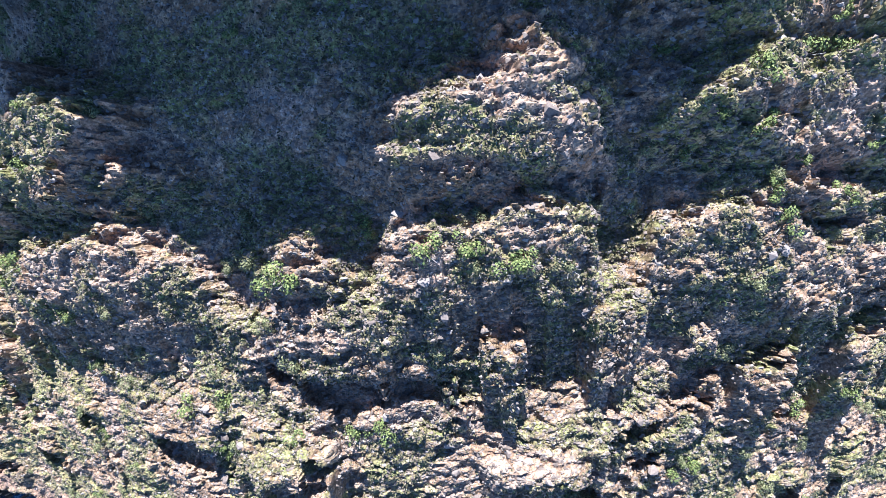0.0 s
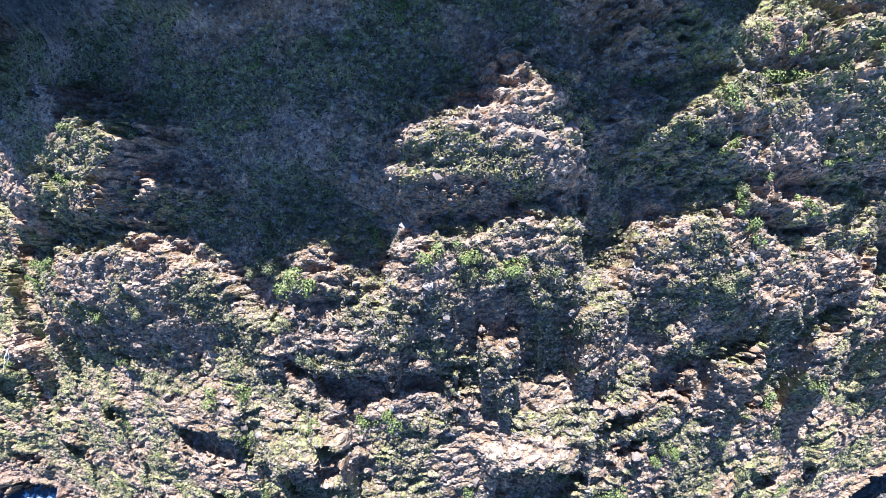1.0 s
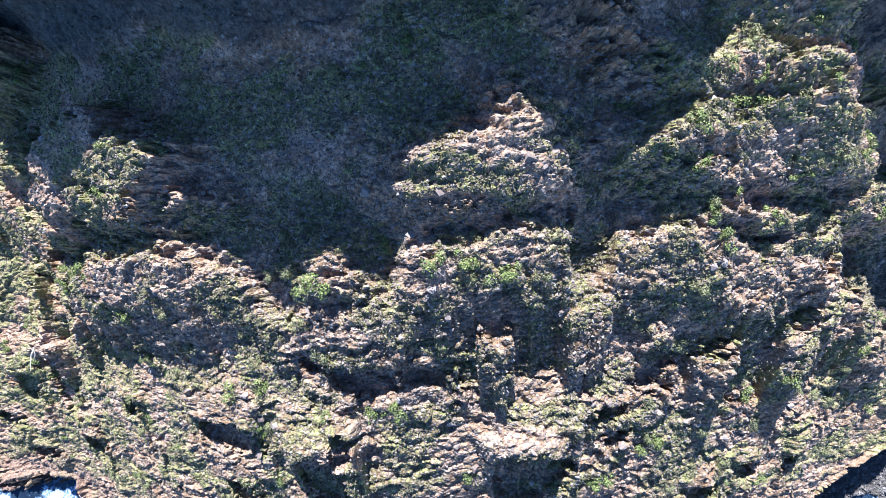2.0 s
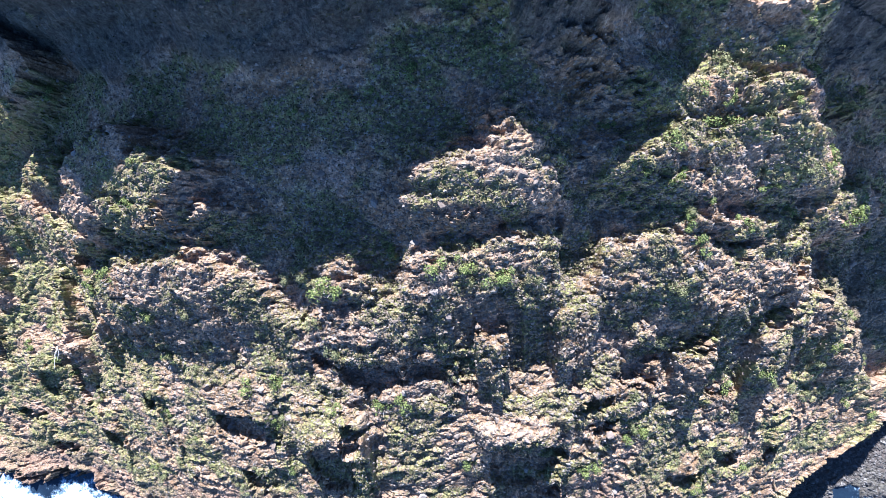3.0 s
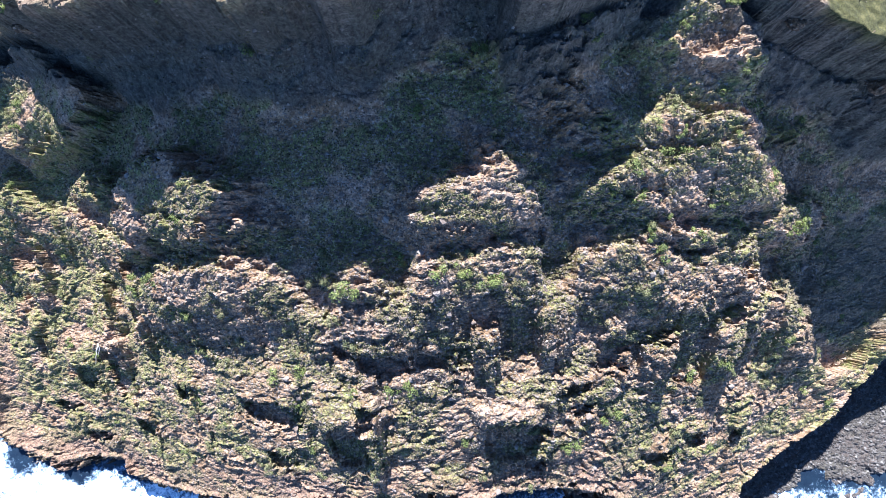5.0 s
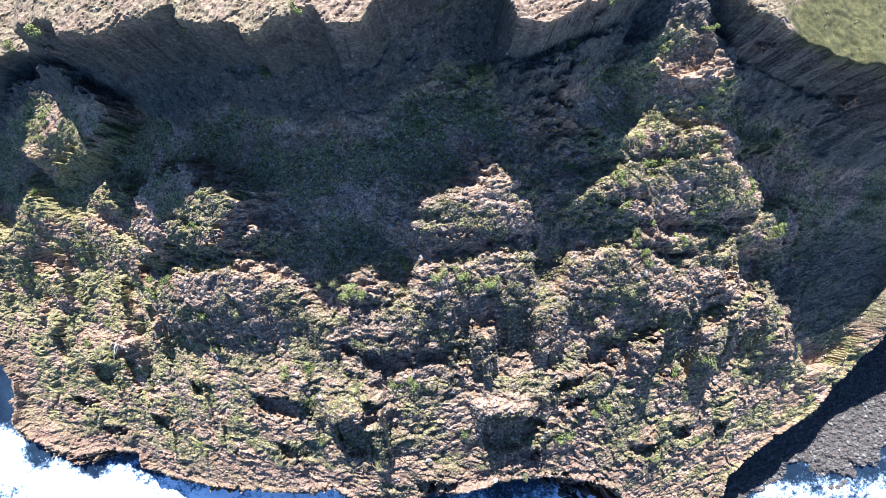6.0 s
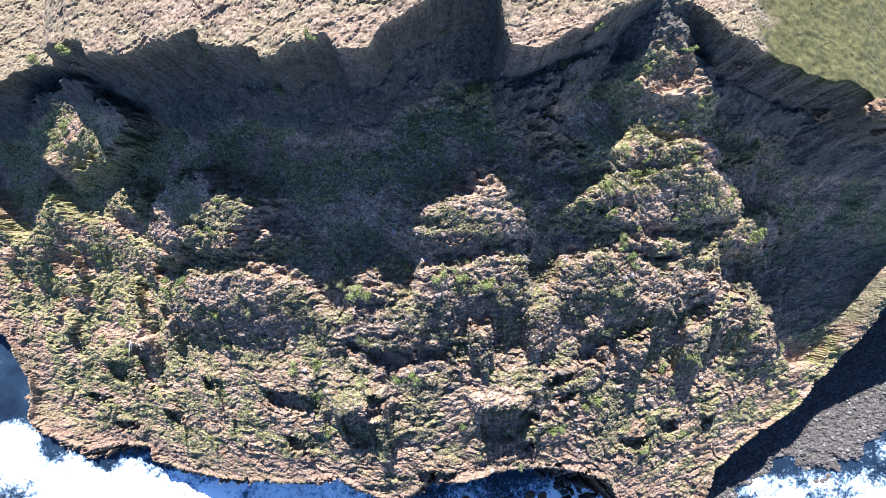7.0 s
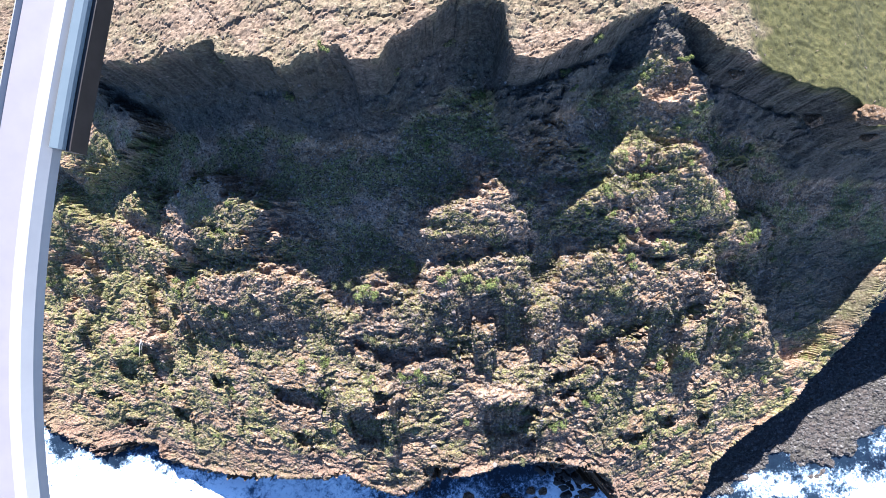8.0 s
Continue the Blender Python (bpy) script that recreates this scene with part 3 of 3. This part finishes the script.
OLIVE = island_material("olive_leaves", [(0.0, (0.07, 0.085, 0.03)), (0.5, (0.17, 0.18, 0.07)), (1.0, (0.30, 0.29, 0.14))], 0.7)
TWIG = island_material("dead_wood", [(0.0, (0.22, 0.19, 0.16)), (1.0, (0.42, 0.39, 0.35))])


def scatter_mesh(name, points, tris, mat, label, category):
    """Many small loose pieces in one mesh. points: pieces x corners x 3, in the plan."""
    count, corners, _ = points.shape
    p = to_world(points[..., 0], points[..., 1], points[..., 2]).reshape(-1, 3)
    t = (np.asarray(tris)[None] + (np.arange(count) * corners)[:, None, None]).reshape(-1, 3)
    me = bpy.data.meshes.new(name)
    me.vertices.add(len(p))
    me.vertices.foreach_set("co", p.reshape(-1).astype(np.float32))
    me.loops.add(t.size)
    me.loops.foreach_set("vertex_index", t.reshape(-1).astype(np.int32))
    me.polygons.add(len(t))
    me.polygons.foreach_set("loop_start", (np.arange(len(t)) * 3).astype(np.int32))
    me.update(calc_edges=True)
    me.materials.append(mat)
    me.polygons.foreach_set("use_smooth", np.zeros(len(t), bool))
    return tagged(new(name, me), label, category, kind="stuff")


def sites(rng, n, lo, hi, keep):
    """Places on the headland, half of them crowded towards its middle."""
    x = np.concatenate([rng.uniform(-26, 24, n), rng.normal(0.5, 6.5, n)])
    z = np.concatenate([rng.uniform(lo, hi, n), rng.normal(-0.5, 4.0, n)])
    ok = (x > -30) & (x < 28) & (z > lo) & (z < hi)
    x, z = x[ok], z[ok]
    ok = rng.random(len(x)) < keep(x, z)
    return x[ok], z[ok]


def lumps(rng, x, z, size, tall):
    """Low broken stones: an uneven ring of five corners and an off-centre top."""
    n = len(x)
    a = np.arange(5) * 2 * math.pi / 5 + rng.uniform(0, 6.3, (n, 1)) + rng.normal(0, 0.25, (n, 5))
    r = size[:, None] * rng.uniform(0.6, 1.25, (n, 5))
    d = ground(x, z)
    ring = np.stack([x[:, None] + r * np.cos(a) * 1.25, np.repeat((d + 0.3 * size)[:, None], 5, 1), z[:, None] + r * np.sin(a) * 0.9], -1)
    top = np.stack([x + rng.normal(0, 0.3, n) * size, d - tall * size * rng.uniform(0.5, 1.3, n), z + rng.normal(0, 0.3, n) * size], -1)
    mid = np.concatenate([ring, top[:, None]], 1)
    return mid, [(i, (i + 1) % 5, 5) for i in range(5)]


def sprigs(rng, x, z, size):
    """Tufts of three leaning blades."""
    n = len(x)
    d = ground(x, z)
    root = np.stack([x, d + 0.1 * size, z], -1)
    out = []
    for k in range(3):
        a = rng.uniform(0, 2 * math.pi, n)
        way = np.stack([np.cos(a), -rng.uniform(0.3, 1.2, n), np.sin(a)], -1)
        across = np.stack([-np.sin(a), rng.normal(0, 0.2, n), np.cos(a)], -1) * (size * rng.uniform(0.25, 0.5, n))[:, None]
        tip = root + way * (size * rng.uniform(0.7, 1.3, n))[:, None]
        out += [root - 0.4 * across, root * 0.4 + tip * 0.6 + across, root * 0.4 + tip * 0.6 - across, tip]
    return np.stack(out, 1), [t for k in range(3) for t in ((4 * k, 4 * k + 1, 4 * k + 2), (4 * k + 1, 4 * k + 3, 4 * k + 2))]


def scatter_ground():
    rng = np.random.default_rng(11)
    dry = lambda x, z: 1 - cover(wet, x, z)
    x, z = sites(rng, 75000, -11, 10, lambda x, z: dry(x, z) * (1 - 0.9 * cover(lawn, x, z)) * (1 - 0.88 * cover(up, x, z)) * (1 - 0.85 * cover(shaded_wall, x, z)))
    size = 0.018 + 0.045 * rng.random(len(x)) ** 3
    scatter_mesh("loose_stones", *lumps(rng, x, z, size, 0.5), STONES, "loose grey-brown broken stones on the cliff ledges", "stones")
    x, z = sites(rng, 75000, -10, 10, lambda x, z: dry(x, z) * (0.10 + 0.8 * cover(green, x, z)) * (1 - 0.9 * cover(up, x, z)))
    size = 0.022 + 0.032 * rng.random(len(x)) ** 2
    scatter_mesh("dry_scrub", *sprigs(rng, x, z, size), TUFTS, "low dry olive and straw-coloured scrub on the cliff", "scrub")
    x, z = rng.uniform(11, 30, 60000), rng.uniform(-17, -4, 60000)
    d = ground(x, z)
    ok = (d < sea_depth(z) + 0.05) & (cover(wet, x, z) > 0.95)
    size = 0.03 + 0.08 * rng.random(60000) ** 3
    scatter_mesh("beach_cobbles", *lumps(rng, x[ok], z[ok], size[ok], 0.7), COBBLES, "dark wet cobbles on the shaded beach", "cobbles")


scatter_ground()


def place(x, z, size=1.0, turn=0.0, sink=0.0):
    """A pose on the headland at a point of the plan."""
    p = to_world(np.array(float(x)), ground(x, z), np.array(float(z)))
    return Matrix.Translation((p[0], p[1], p[2] - sink)) @ pose(0, 0, 0, 0, 0, turn) @ Matrix.Scale(size, 4)


def part(name, bm, mat, parent=None, label=""):
    me = bpy.data.meshes.new(name)
    bm.to_mesh(me)
    bm.free()
    me.materials.append(mat)
    ob = new(name, me)
    ob.parent = parent
    return tagged(ob, label) if label else ob


def leafy(rng, count, spread_r, leaf, squat):
    """Leaves all round a lopsided mound of several shoots."""
    bm = bmesh.new()
    shoots = [(Vector((rng.gauss(0, 0.45), rng.gauss(0, 0.45), 0.15 + 0.35 * rng.random())) * spread_r, spread_r * rng.uniform(0.35, 0.7)) for _ in range(5)]
    for _ in range(count):
        c, r = rng.choice(shoots)
        way = Vector((rng.gauss(0, 1), rng.gauss(0, 1), abs(rng.gauss(0.3, 0.8)))).normalized()
        p = c + way * r * rng.uniform(0.65, 1.05)
        p.z *= squat
        a = way.cross(Vector((rng.gauss(0, 1), rng.gauss(0, 1), rng.gauss(0, 1)))).normalized()
        b = (a.cross(way) + way * rng.uniform(-0.2, 0.7)).normalized()
        s = leaf * rng.uniform(0.6, 1.4)
        bm.faces.new([bm.verts.new(p + v) for v in (-a * s * 0.5, b * s, a * s * 0.5, -b * s * 0.6)])
    return bm


def stems(rng, spread_r, squat):
    bm = bmesh.new()
    for _ in range(6):
        tip = Vector((rng.gauss(0, 0.4), rng.gauss(0, 0.4), 0.7 * squat)) * spread_r
        base, w = Vector((0, 0, -0.3)), 0.03
        ring = [Vector((math.cos(k * 2.094) * w, math.sin(k * 2.094) * w, 0)) for k in range(3)]
        low, high = [bm.verts.new(base + v) for v in ring], [bm.verts.new(tip + v * 0.4) for v in ring]
        for k in range(3):
            bm.faces.new((low[k], low[(k + 1) % 3], high[(k + 1) % 3], high[k]))
    return bm


def build_shrub(seed, leafs, label):
    rng = random.Random(seed)
    squat = rng.uniform(0.6, 0.9)
    ob = tagged(new("shrub"), label, "shrub", "shrubs on the cliff")
    part("stem", stems(rng, 0.8, squat), TWIG, ob)
    part("foliage", leafy(rng, 420, 0.8, 0.085, squat), leafs, ob)
    return ob


LIP_SHRUBS = [
    (-1.46, 5.67, 0.88), (-3.13, 5.64, 0.69), (-4.71, 5.33, 0.76), (-10.82, 6.76, 1.26), (-10.21, 6.29, 0.88), (-0.21, 6.28, 0.88), (-6.2, 4.96, 0.6),
    (-6.06, 5.93, 0.47), (-7.32, 4.37, 0.41), (-14.9, 5.67, 1.05), (-15.24, 5.09, 0.87), (-15.08, 7.9, 1.03), (3.08, 5.65, 0.67), (3.33, 5.31, 0.7),
    (3.51, 6.12, 0.69), (0.82, 4.44, 0.48), (-1.5, 3.69, 0.48), (-3.09, 3.31, 0.49),
]
SPUR_SHRUBS = [
    (6.56, 6.18, 0.82), (1.17, 3.56, 0.59), (3.34, 3, 0.7), (5.11, 3.64, 0.74), (5.92, 3.49, 0.83), (7.08, 4.92, 0.78), (7.85, 4.27, 0.94),
    (8.69, 4.77, 0.93), (4.54, 2.55, 1.03), (5.48, 2.96, 1.01), (9.43, 2.65, 1.07), (7.38, 1.83, 0.96), (4.97, 1.9, 0.93), (3.88, 1.58, 0.71),
    (5.87, 1.49, 0.72), (8.42, 1.32, 0.86), (5.46, 1.05, 1.14), (7.04, 0.99, 0.95), (11.27, 1.34, 1.69), (10.83, 1.24, 1.35), (1.61, 2.74, 0.73),
    (4.1, 2.06, 0.82), (9.18, 2.24, 0.77), (7.29, 3.44, 0.52),
]
SLOPE_SHRUBS = [
    (-9.76, -0.37, 1.12), (-19, -0.56, 1.19), (-18.4, -0.38, 1.08), (-2.61, -0.53, 1.25), (-2.89, -0.62, 1.13), (-16.26, -3.37, 1.07), (-15.01, -3.71, 1.27),
    (-5.49, -3.49, 1.16), (-4.54, -3.2, 1.16), (-1.65, -3.7, 1.22), (-1.1, -3.44, 1.12), (-2.83, -3.66, 0.9), (-11.11, -0.25, 1.01), (-8.56, -2.97, 0.98),
    (-4.89, -4.62, 0.82), (-10.91, -0.74, 0.9), (5.84, 0.43, 1.25), (0.97, -0.25, 1.11), (3.68, -5.72, 1.24), (4.12, -5.65, 1.14), (9.08, -3.21, 1.05),
    (8.05, -3.59, 1.05), (5.46, -4.8, 1.12), (5.17, -4.91, 1.02), (9.85, -6.93, 0.96), (0.64, -5.31, 0.91), (14.64, -5.32, 0.95), (15.62, -2.26, 0.88),
    (-0.21, -0.1, 1.1), (0.33, 0.08, 1), (1.34, -0.22, 0.81),
]


def plant_shrubs():
    rng = random.Random(5)
    bright = "small bright green leafy shrub rooted on the cliff"
    dull = "low olive-green cushion shrub on the rocky cliff"
    kinds = [build_shrub(k, LEAVES if k < 4 else OLIVE, bright if k < 4 else dull) for k in range(7)]
    spots = [(x, z, s, rng.randrange(4)) for x, z, s in LIP_SHRUBS + SPUR_SHRUBS + SLOPE_SHRUBS]
    while len(spots) < 290:
        x, z = rng.uniform(-20, 17), rng.uniform(-8.5, 6)
        if cover(green, x, z) > 0.55 and cover(wet, x, z) < 0.1 and cover(up, x, z) < 0.2:
            spots.append((x, z, rng.uniform(0.45, 0.95), rng.choice((0, 4, 5, 6, 4, 5, 6))))
    for n, (x, z, s, k) in enumerate(spots):
        m = place(x, z, s, rng.uniform(0, 360))
        if n < 7:
            kinds[n].matrix_world = m
        else:
            ob = copy_thing(kinds[k], m)
            ob.scale = (s, s, s)


plant_shrubs()


def build_boulder(seed, size, label, mat):
    rng = random.Random(seed)
    bm = bmesh.new()
    bmesh.ops.create_icosphere(bm, subdivisions=4, radius=1)
    cuts = [(Vector((rng.gauss(0, 1), rng.gauss(0, 1), rng.gauss(0, 1))).normalized(), rng.uniform(0.55, 0.85)) for _ in range(9)]
    shift = Vector((seed * 3.1, 0, 0))
    for v in bm.verts:
        for way, reach in cuts:
            over = v.co.dot(way) - reach
            if over > 0:
                v.co -= way * over * 0.85
        v.co *= 1 + 0.22 * noise.fractal(v.co * 2.6 + shift, 0.7, 2.0, 5)
        v.co = Vector((v.co.x * size[0], v.co.y * size[1], v.co.z * size[2]))
    return tagged(part("boulder", bm, mat), label, "boulder")


# plan x, plan z, half width in metres
BOULDERS = [(12.64, 5.28, 1.5), (13.25, 4.95, 2.0), (8.47, 6.04, 0.9), (14.5, 4.66, 1.1), (-11.66, 6.84, 1.1)]


def lay_boulders():
    rng = random.Random(9)
    for n, (x, z, w) in enumerate(BOULDERS):
        ob = build_boulder(n, (w, w * 0.75, w * 0.55), "weathered tan boulder resting on the cliff edge", GROUND)
        ob.matrix_world = place(x, z, 1.0, rng.uniform(-25, 25), -0.25 * w)
    for n in range(26):
        x, z, w = rng.uniform(1.0, 9.5), rng.uniform(-15.5, -12.3), rng.uniform(0.8, 2.4)
        ob = build_boulder(40 + n, (w, w * 0.8, w * 0.6), "wet brown boulder in the surf under the cliff", GROUND)
        ob["group"] = "boulders at the cliff foot"
        p = to_world(np.array(x), sea_depth(np.array(z)), np.array(z))
        ob.matrix_world = Matrix.Translation((p[0], p[1], 0.15)) @ pose(0, 0, 0, 0, 0, rng.uniform(0, 360))


lay_boulders()


def build_strut():
    """A white curved moulded leg with a groove down its face and a pale blue box on its inner side."""
    white, n, l, s = material("white_plastic")
    co = n.new("ShaderNodeTexCoord").outputs["Object"]
    l.new(ramp_node(n, l, noise_node(n, l, co, 2.0), [(0.3, (0.27, 0.27, 0.272)), (0.7, (0.30, 0.30, 0.30))]), s.inputs["Base Color"])
    s.inputs["Roughness"].default_value = 0.35
    blue, n2, l2, s2 = material("pale_blue_plastic")
    co = n2.new("ShaderNodeTexCoord").outputs["Object"]
    l2.new(ramp_node(n2, l2, noise_node(n2, l2, co, 2.0), [(0.3, (0.10, 0.13, 0.15)), (0.7, (0.115, 0.145, 0.165))]), s2.inputs["Base Color"])
    s2.inputs["Roughness"].default_value = 0.3
    line = [(-2.72, 2.63), (-2.83, 2.08), (-2.93, 1.54), (-3.01, 0.92), (-3.05, 0.38), (-3.05, -0.17), (-2.99, -0.85)]
    deep = -4.70

    def sweep(path, profile):
        bm, rings = bmesh.new(), []
        for i, (x, z) in enumerate(path):
            ax, az = path[max(i - 1, 0)]
            bx, bz = path[min(i + 1, len(path) - 1)]
            ln = math.hypot(bx - ax, bz - az)
            nx, nz = -(bz - az) / ln, (bx - ax) / ln
            rings.append([bm.verts.new(to_world(np.array(x + nx * a), np.array(deep + b), np.array(z + nz * a))) for a, b in profile])
        for r, q in zip(rings, rings[1:]):
            for k in range(len(r)):
                bm.faces.new((r[k], r[(k + 1) % len(r)], q[(k + 1) % len(r)], q[k]))
        bm.faces.new(rings[0][::-1])
        bm.faces.new(rings[-1])
        bmesh.ops.recalc_face_normals(bm, faces=bm.faces)
        return bm

    def smooth(path, steps=8):
        t = np.linspace(0, len(path) - 1, steps * (len(path) - 1) + 1)
        c = np.polyfit(np.arange(len(path)), np.array(path), 3)
        return [tuple(sum(c[3 - k] * u ** k for k in range(4))) for u in t]

    w = 0.17
    profile = [(-w, 0.05), (-w, -0.02), (-w * 0.95, -0.07), (-w * 0.86, -0.08), (-w * 0.80, -0.045), (w * 0.38, -0.045), (w * 0.45, -0.08), (w * 0.8, -0.07), (w, -0.02), (w, 0.05)]
    ob = part("landing_strut", sweep(smooth(line), profile), white)
    tagged(ob, "white curved plastic landing strut with a pale blue cover box", "strut")
    lilac, n4, l4, s4 = material("lilac_groove_tone")
    co = n4.new("ShaderNodeTexCoord").outputs["Object"]
    l4.new(ramp_node(n4, l4, noise_node(n4, l4, co, 2.0), [(0.3, (0.185, 0.175, 0.20)), (0.7, (0.205, 0.194, 0.22))]), s4.inputs["Base Color"])
    s4.inputs["Roughness"].default_value = 0.4
    # Added strip on the groove floor; its lilac paints the groove's dimmer tone.
    part("groove_shade", sweep(smooth(line), [(-w * 0.78, -0.03), (-w * 0.78, -0.05), (w * 0.36, -0.05), (w * 0.36, -0.03)]), lilac, ob, "pale lilac strip painting the shaded groove down the middle")
    box = smooth(line)[2:17]
    shift = [(x + w + 0.035, z) for x, z in box]
    part("cover_box", sweep(shift, [(-0.035, 0.10), (-0.035, -0.05), (-0.02, -0.065), (0.03, -0.065), (0.045, -0.05), (0.045, -0.02), (-0.02, 0.0)]), blue, ob, "pale blue plastic cover box")
    # Near-black strip along the outer side of the cover box.
    dark, n3, l3, s3 = material("near_black_strip")
    co = n3.new("ShaderNodeTexCoord").outputs["Object"]
    l3.new(ramp_node(n3, l3, noise_node(n3, l3, co, 3.0), [(0.3, (0.012, 0.009, 0.008)), (0.7, (0.025, 0.02, 0.018))]), s3.inputs["Base Color"])
    s3.inputs["Roughness"].default_value = 0.5
    part("side_strip", sweep([(x + 0.002, z) for x, z in shift], [(-0.02, 0.13), (-0.02, 0.004), (0.045, -0.016), (0.062, -0.01), (0.062, 0.13)]), dark, ob, "near-black strip along the side of the cover box")
    return ob


build_strut()


def build_branch(x, z):
    """A bleached bare branch that hangs down a dark hollow."""
    rng = random.Random(3)
    bm = bmesh.new()
    for k in range(3):
        p, rings = Vector((0, 0, 0)), []
        for i in range(9):
            w = 0.07 * (1 - i / 10) * (1 if k == 0 else 0.6)
            rings.append([bm.verts.new(p + Vector((math.cos(a) * w, math.sin(a) * w * 0.6, math.sin(a) * w))) for a in (0, 1.57, 3.14, 4.71)])
            p = p + Vector((rng.gauss(0.03 * (k - 1), 0.06), -0.34 if k == 0 else -0.2, rng.gauss(-0.02, 0.05)))
        for r, q in zip(rings, rings[1:]):
            for c in range(4):
                bm.faces.new((r[c], r[(c + 1) % 4], q[(c + 1) % 4], q[c]))
    ob = tagged(part("dead_branch", bm, BLEACHED), "bare bleached dead branch hanging on the rock", "branch")
    ob.matrix_world = place(x, z, 1.0, 0, -0.15)


BLEACHED = island_material("bleached_wood", [(0.0, (0.55, 0.52, 0.48)), (1.0, (0.68, 0.65, 0.60))])
build_branch(-14.0, -3.1)


# ---- single stones lying on the cliff, pieces of it ----
def stone_mesh(seed):
    rng = random.Random(seed)
    bm = bmesh.new()
    for _ in range(13):
        v = Vector((rng.gauss(0, 1), rng.gauss(0, 1), rng.gauss(0, 1))).normalized()
        bm.verts.new((v.x * rng.uniform(0.8, 1.1), v.y * rng.uniform(0.6, 0.85), v.z * rng.uniform(0.4, 0.6)))
    hull = bmesh.ops.convex_hull(bm, input=bm.verts)
    bmesh.ops.delete(bm, geom=list({v for v in hull["geom_unused"] + hull["geom_interior"] if isinstance(v, bmesh.types.BMVert)}), context="VERTS")
    me = bpy.data.meshes.new("stone")
    bm.to_mesh(me)
    bm.free()
    me.materials.append(STONE)
    return me


def stone_material():
    m, n, l, s = material("single_stone")
    own = n.new("ShaderNodeObjectInfo").outputs["Random"]
    co = n.new("ShaderNodeTexCoord").outputs["Object"]
    base = ramp_node(n, l, own, [(0.0, (0.13, 0.10, 0.08)), (0.5, (0.19, 0.15, 0.125)), (1.0, (0.25, 0.215, 0.185))])
    grain = ramp_node(n, l, noise_node(n, l, co, 4.0, 6, 0.7), [(0.35, (0.5, 0.5, 0.5)), (0.6, (1, 1, 1))])
    mul = n.new("ShaderNodeMix")
    mul.data_type, mul.blend_type = "RGBA", "MULTIPLY"
    mul.inputs[0].default_value = 0.8
    l.new(base, mul.inputs[6])
    l.new(grain, mul.inputs[7])
    l.new(mul.outputs[2], s.inputs["Base Color"])
    s.inputs["Roughness"].default_value = 0.9
    return m


STONE = stone_material()


def lay_stones():
    rng = random.Random(77)
    shapes, laid = [stone_mesh(k) for k in range(8)], 0
    while laid < 290:
        x, z = rng.gauss(0.5, 6.5), rng.uniform(-7.5, 3.5)
        if cover(wet, x, z) > 0.05 or cover(up, x, z) > 0.1 or cover(green, x, z) > 0.7 or not -18 < x < 15:
            continue
        ob = new("stone", rng.choice(shapes))
        ob.parent = cliff
        w = 0.16 + 0.38 * rng.random() ** 3
        ob.matrix_world = place(x, z, w, rng.uniform(0, 360), -0.1 * w)
        laid += 1


lay_stones()
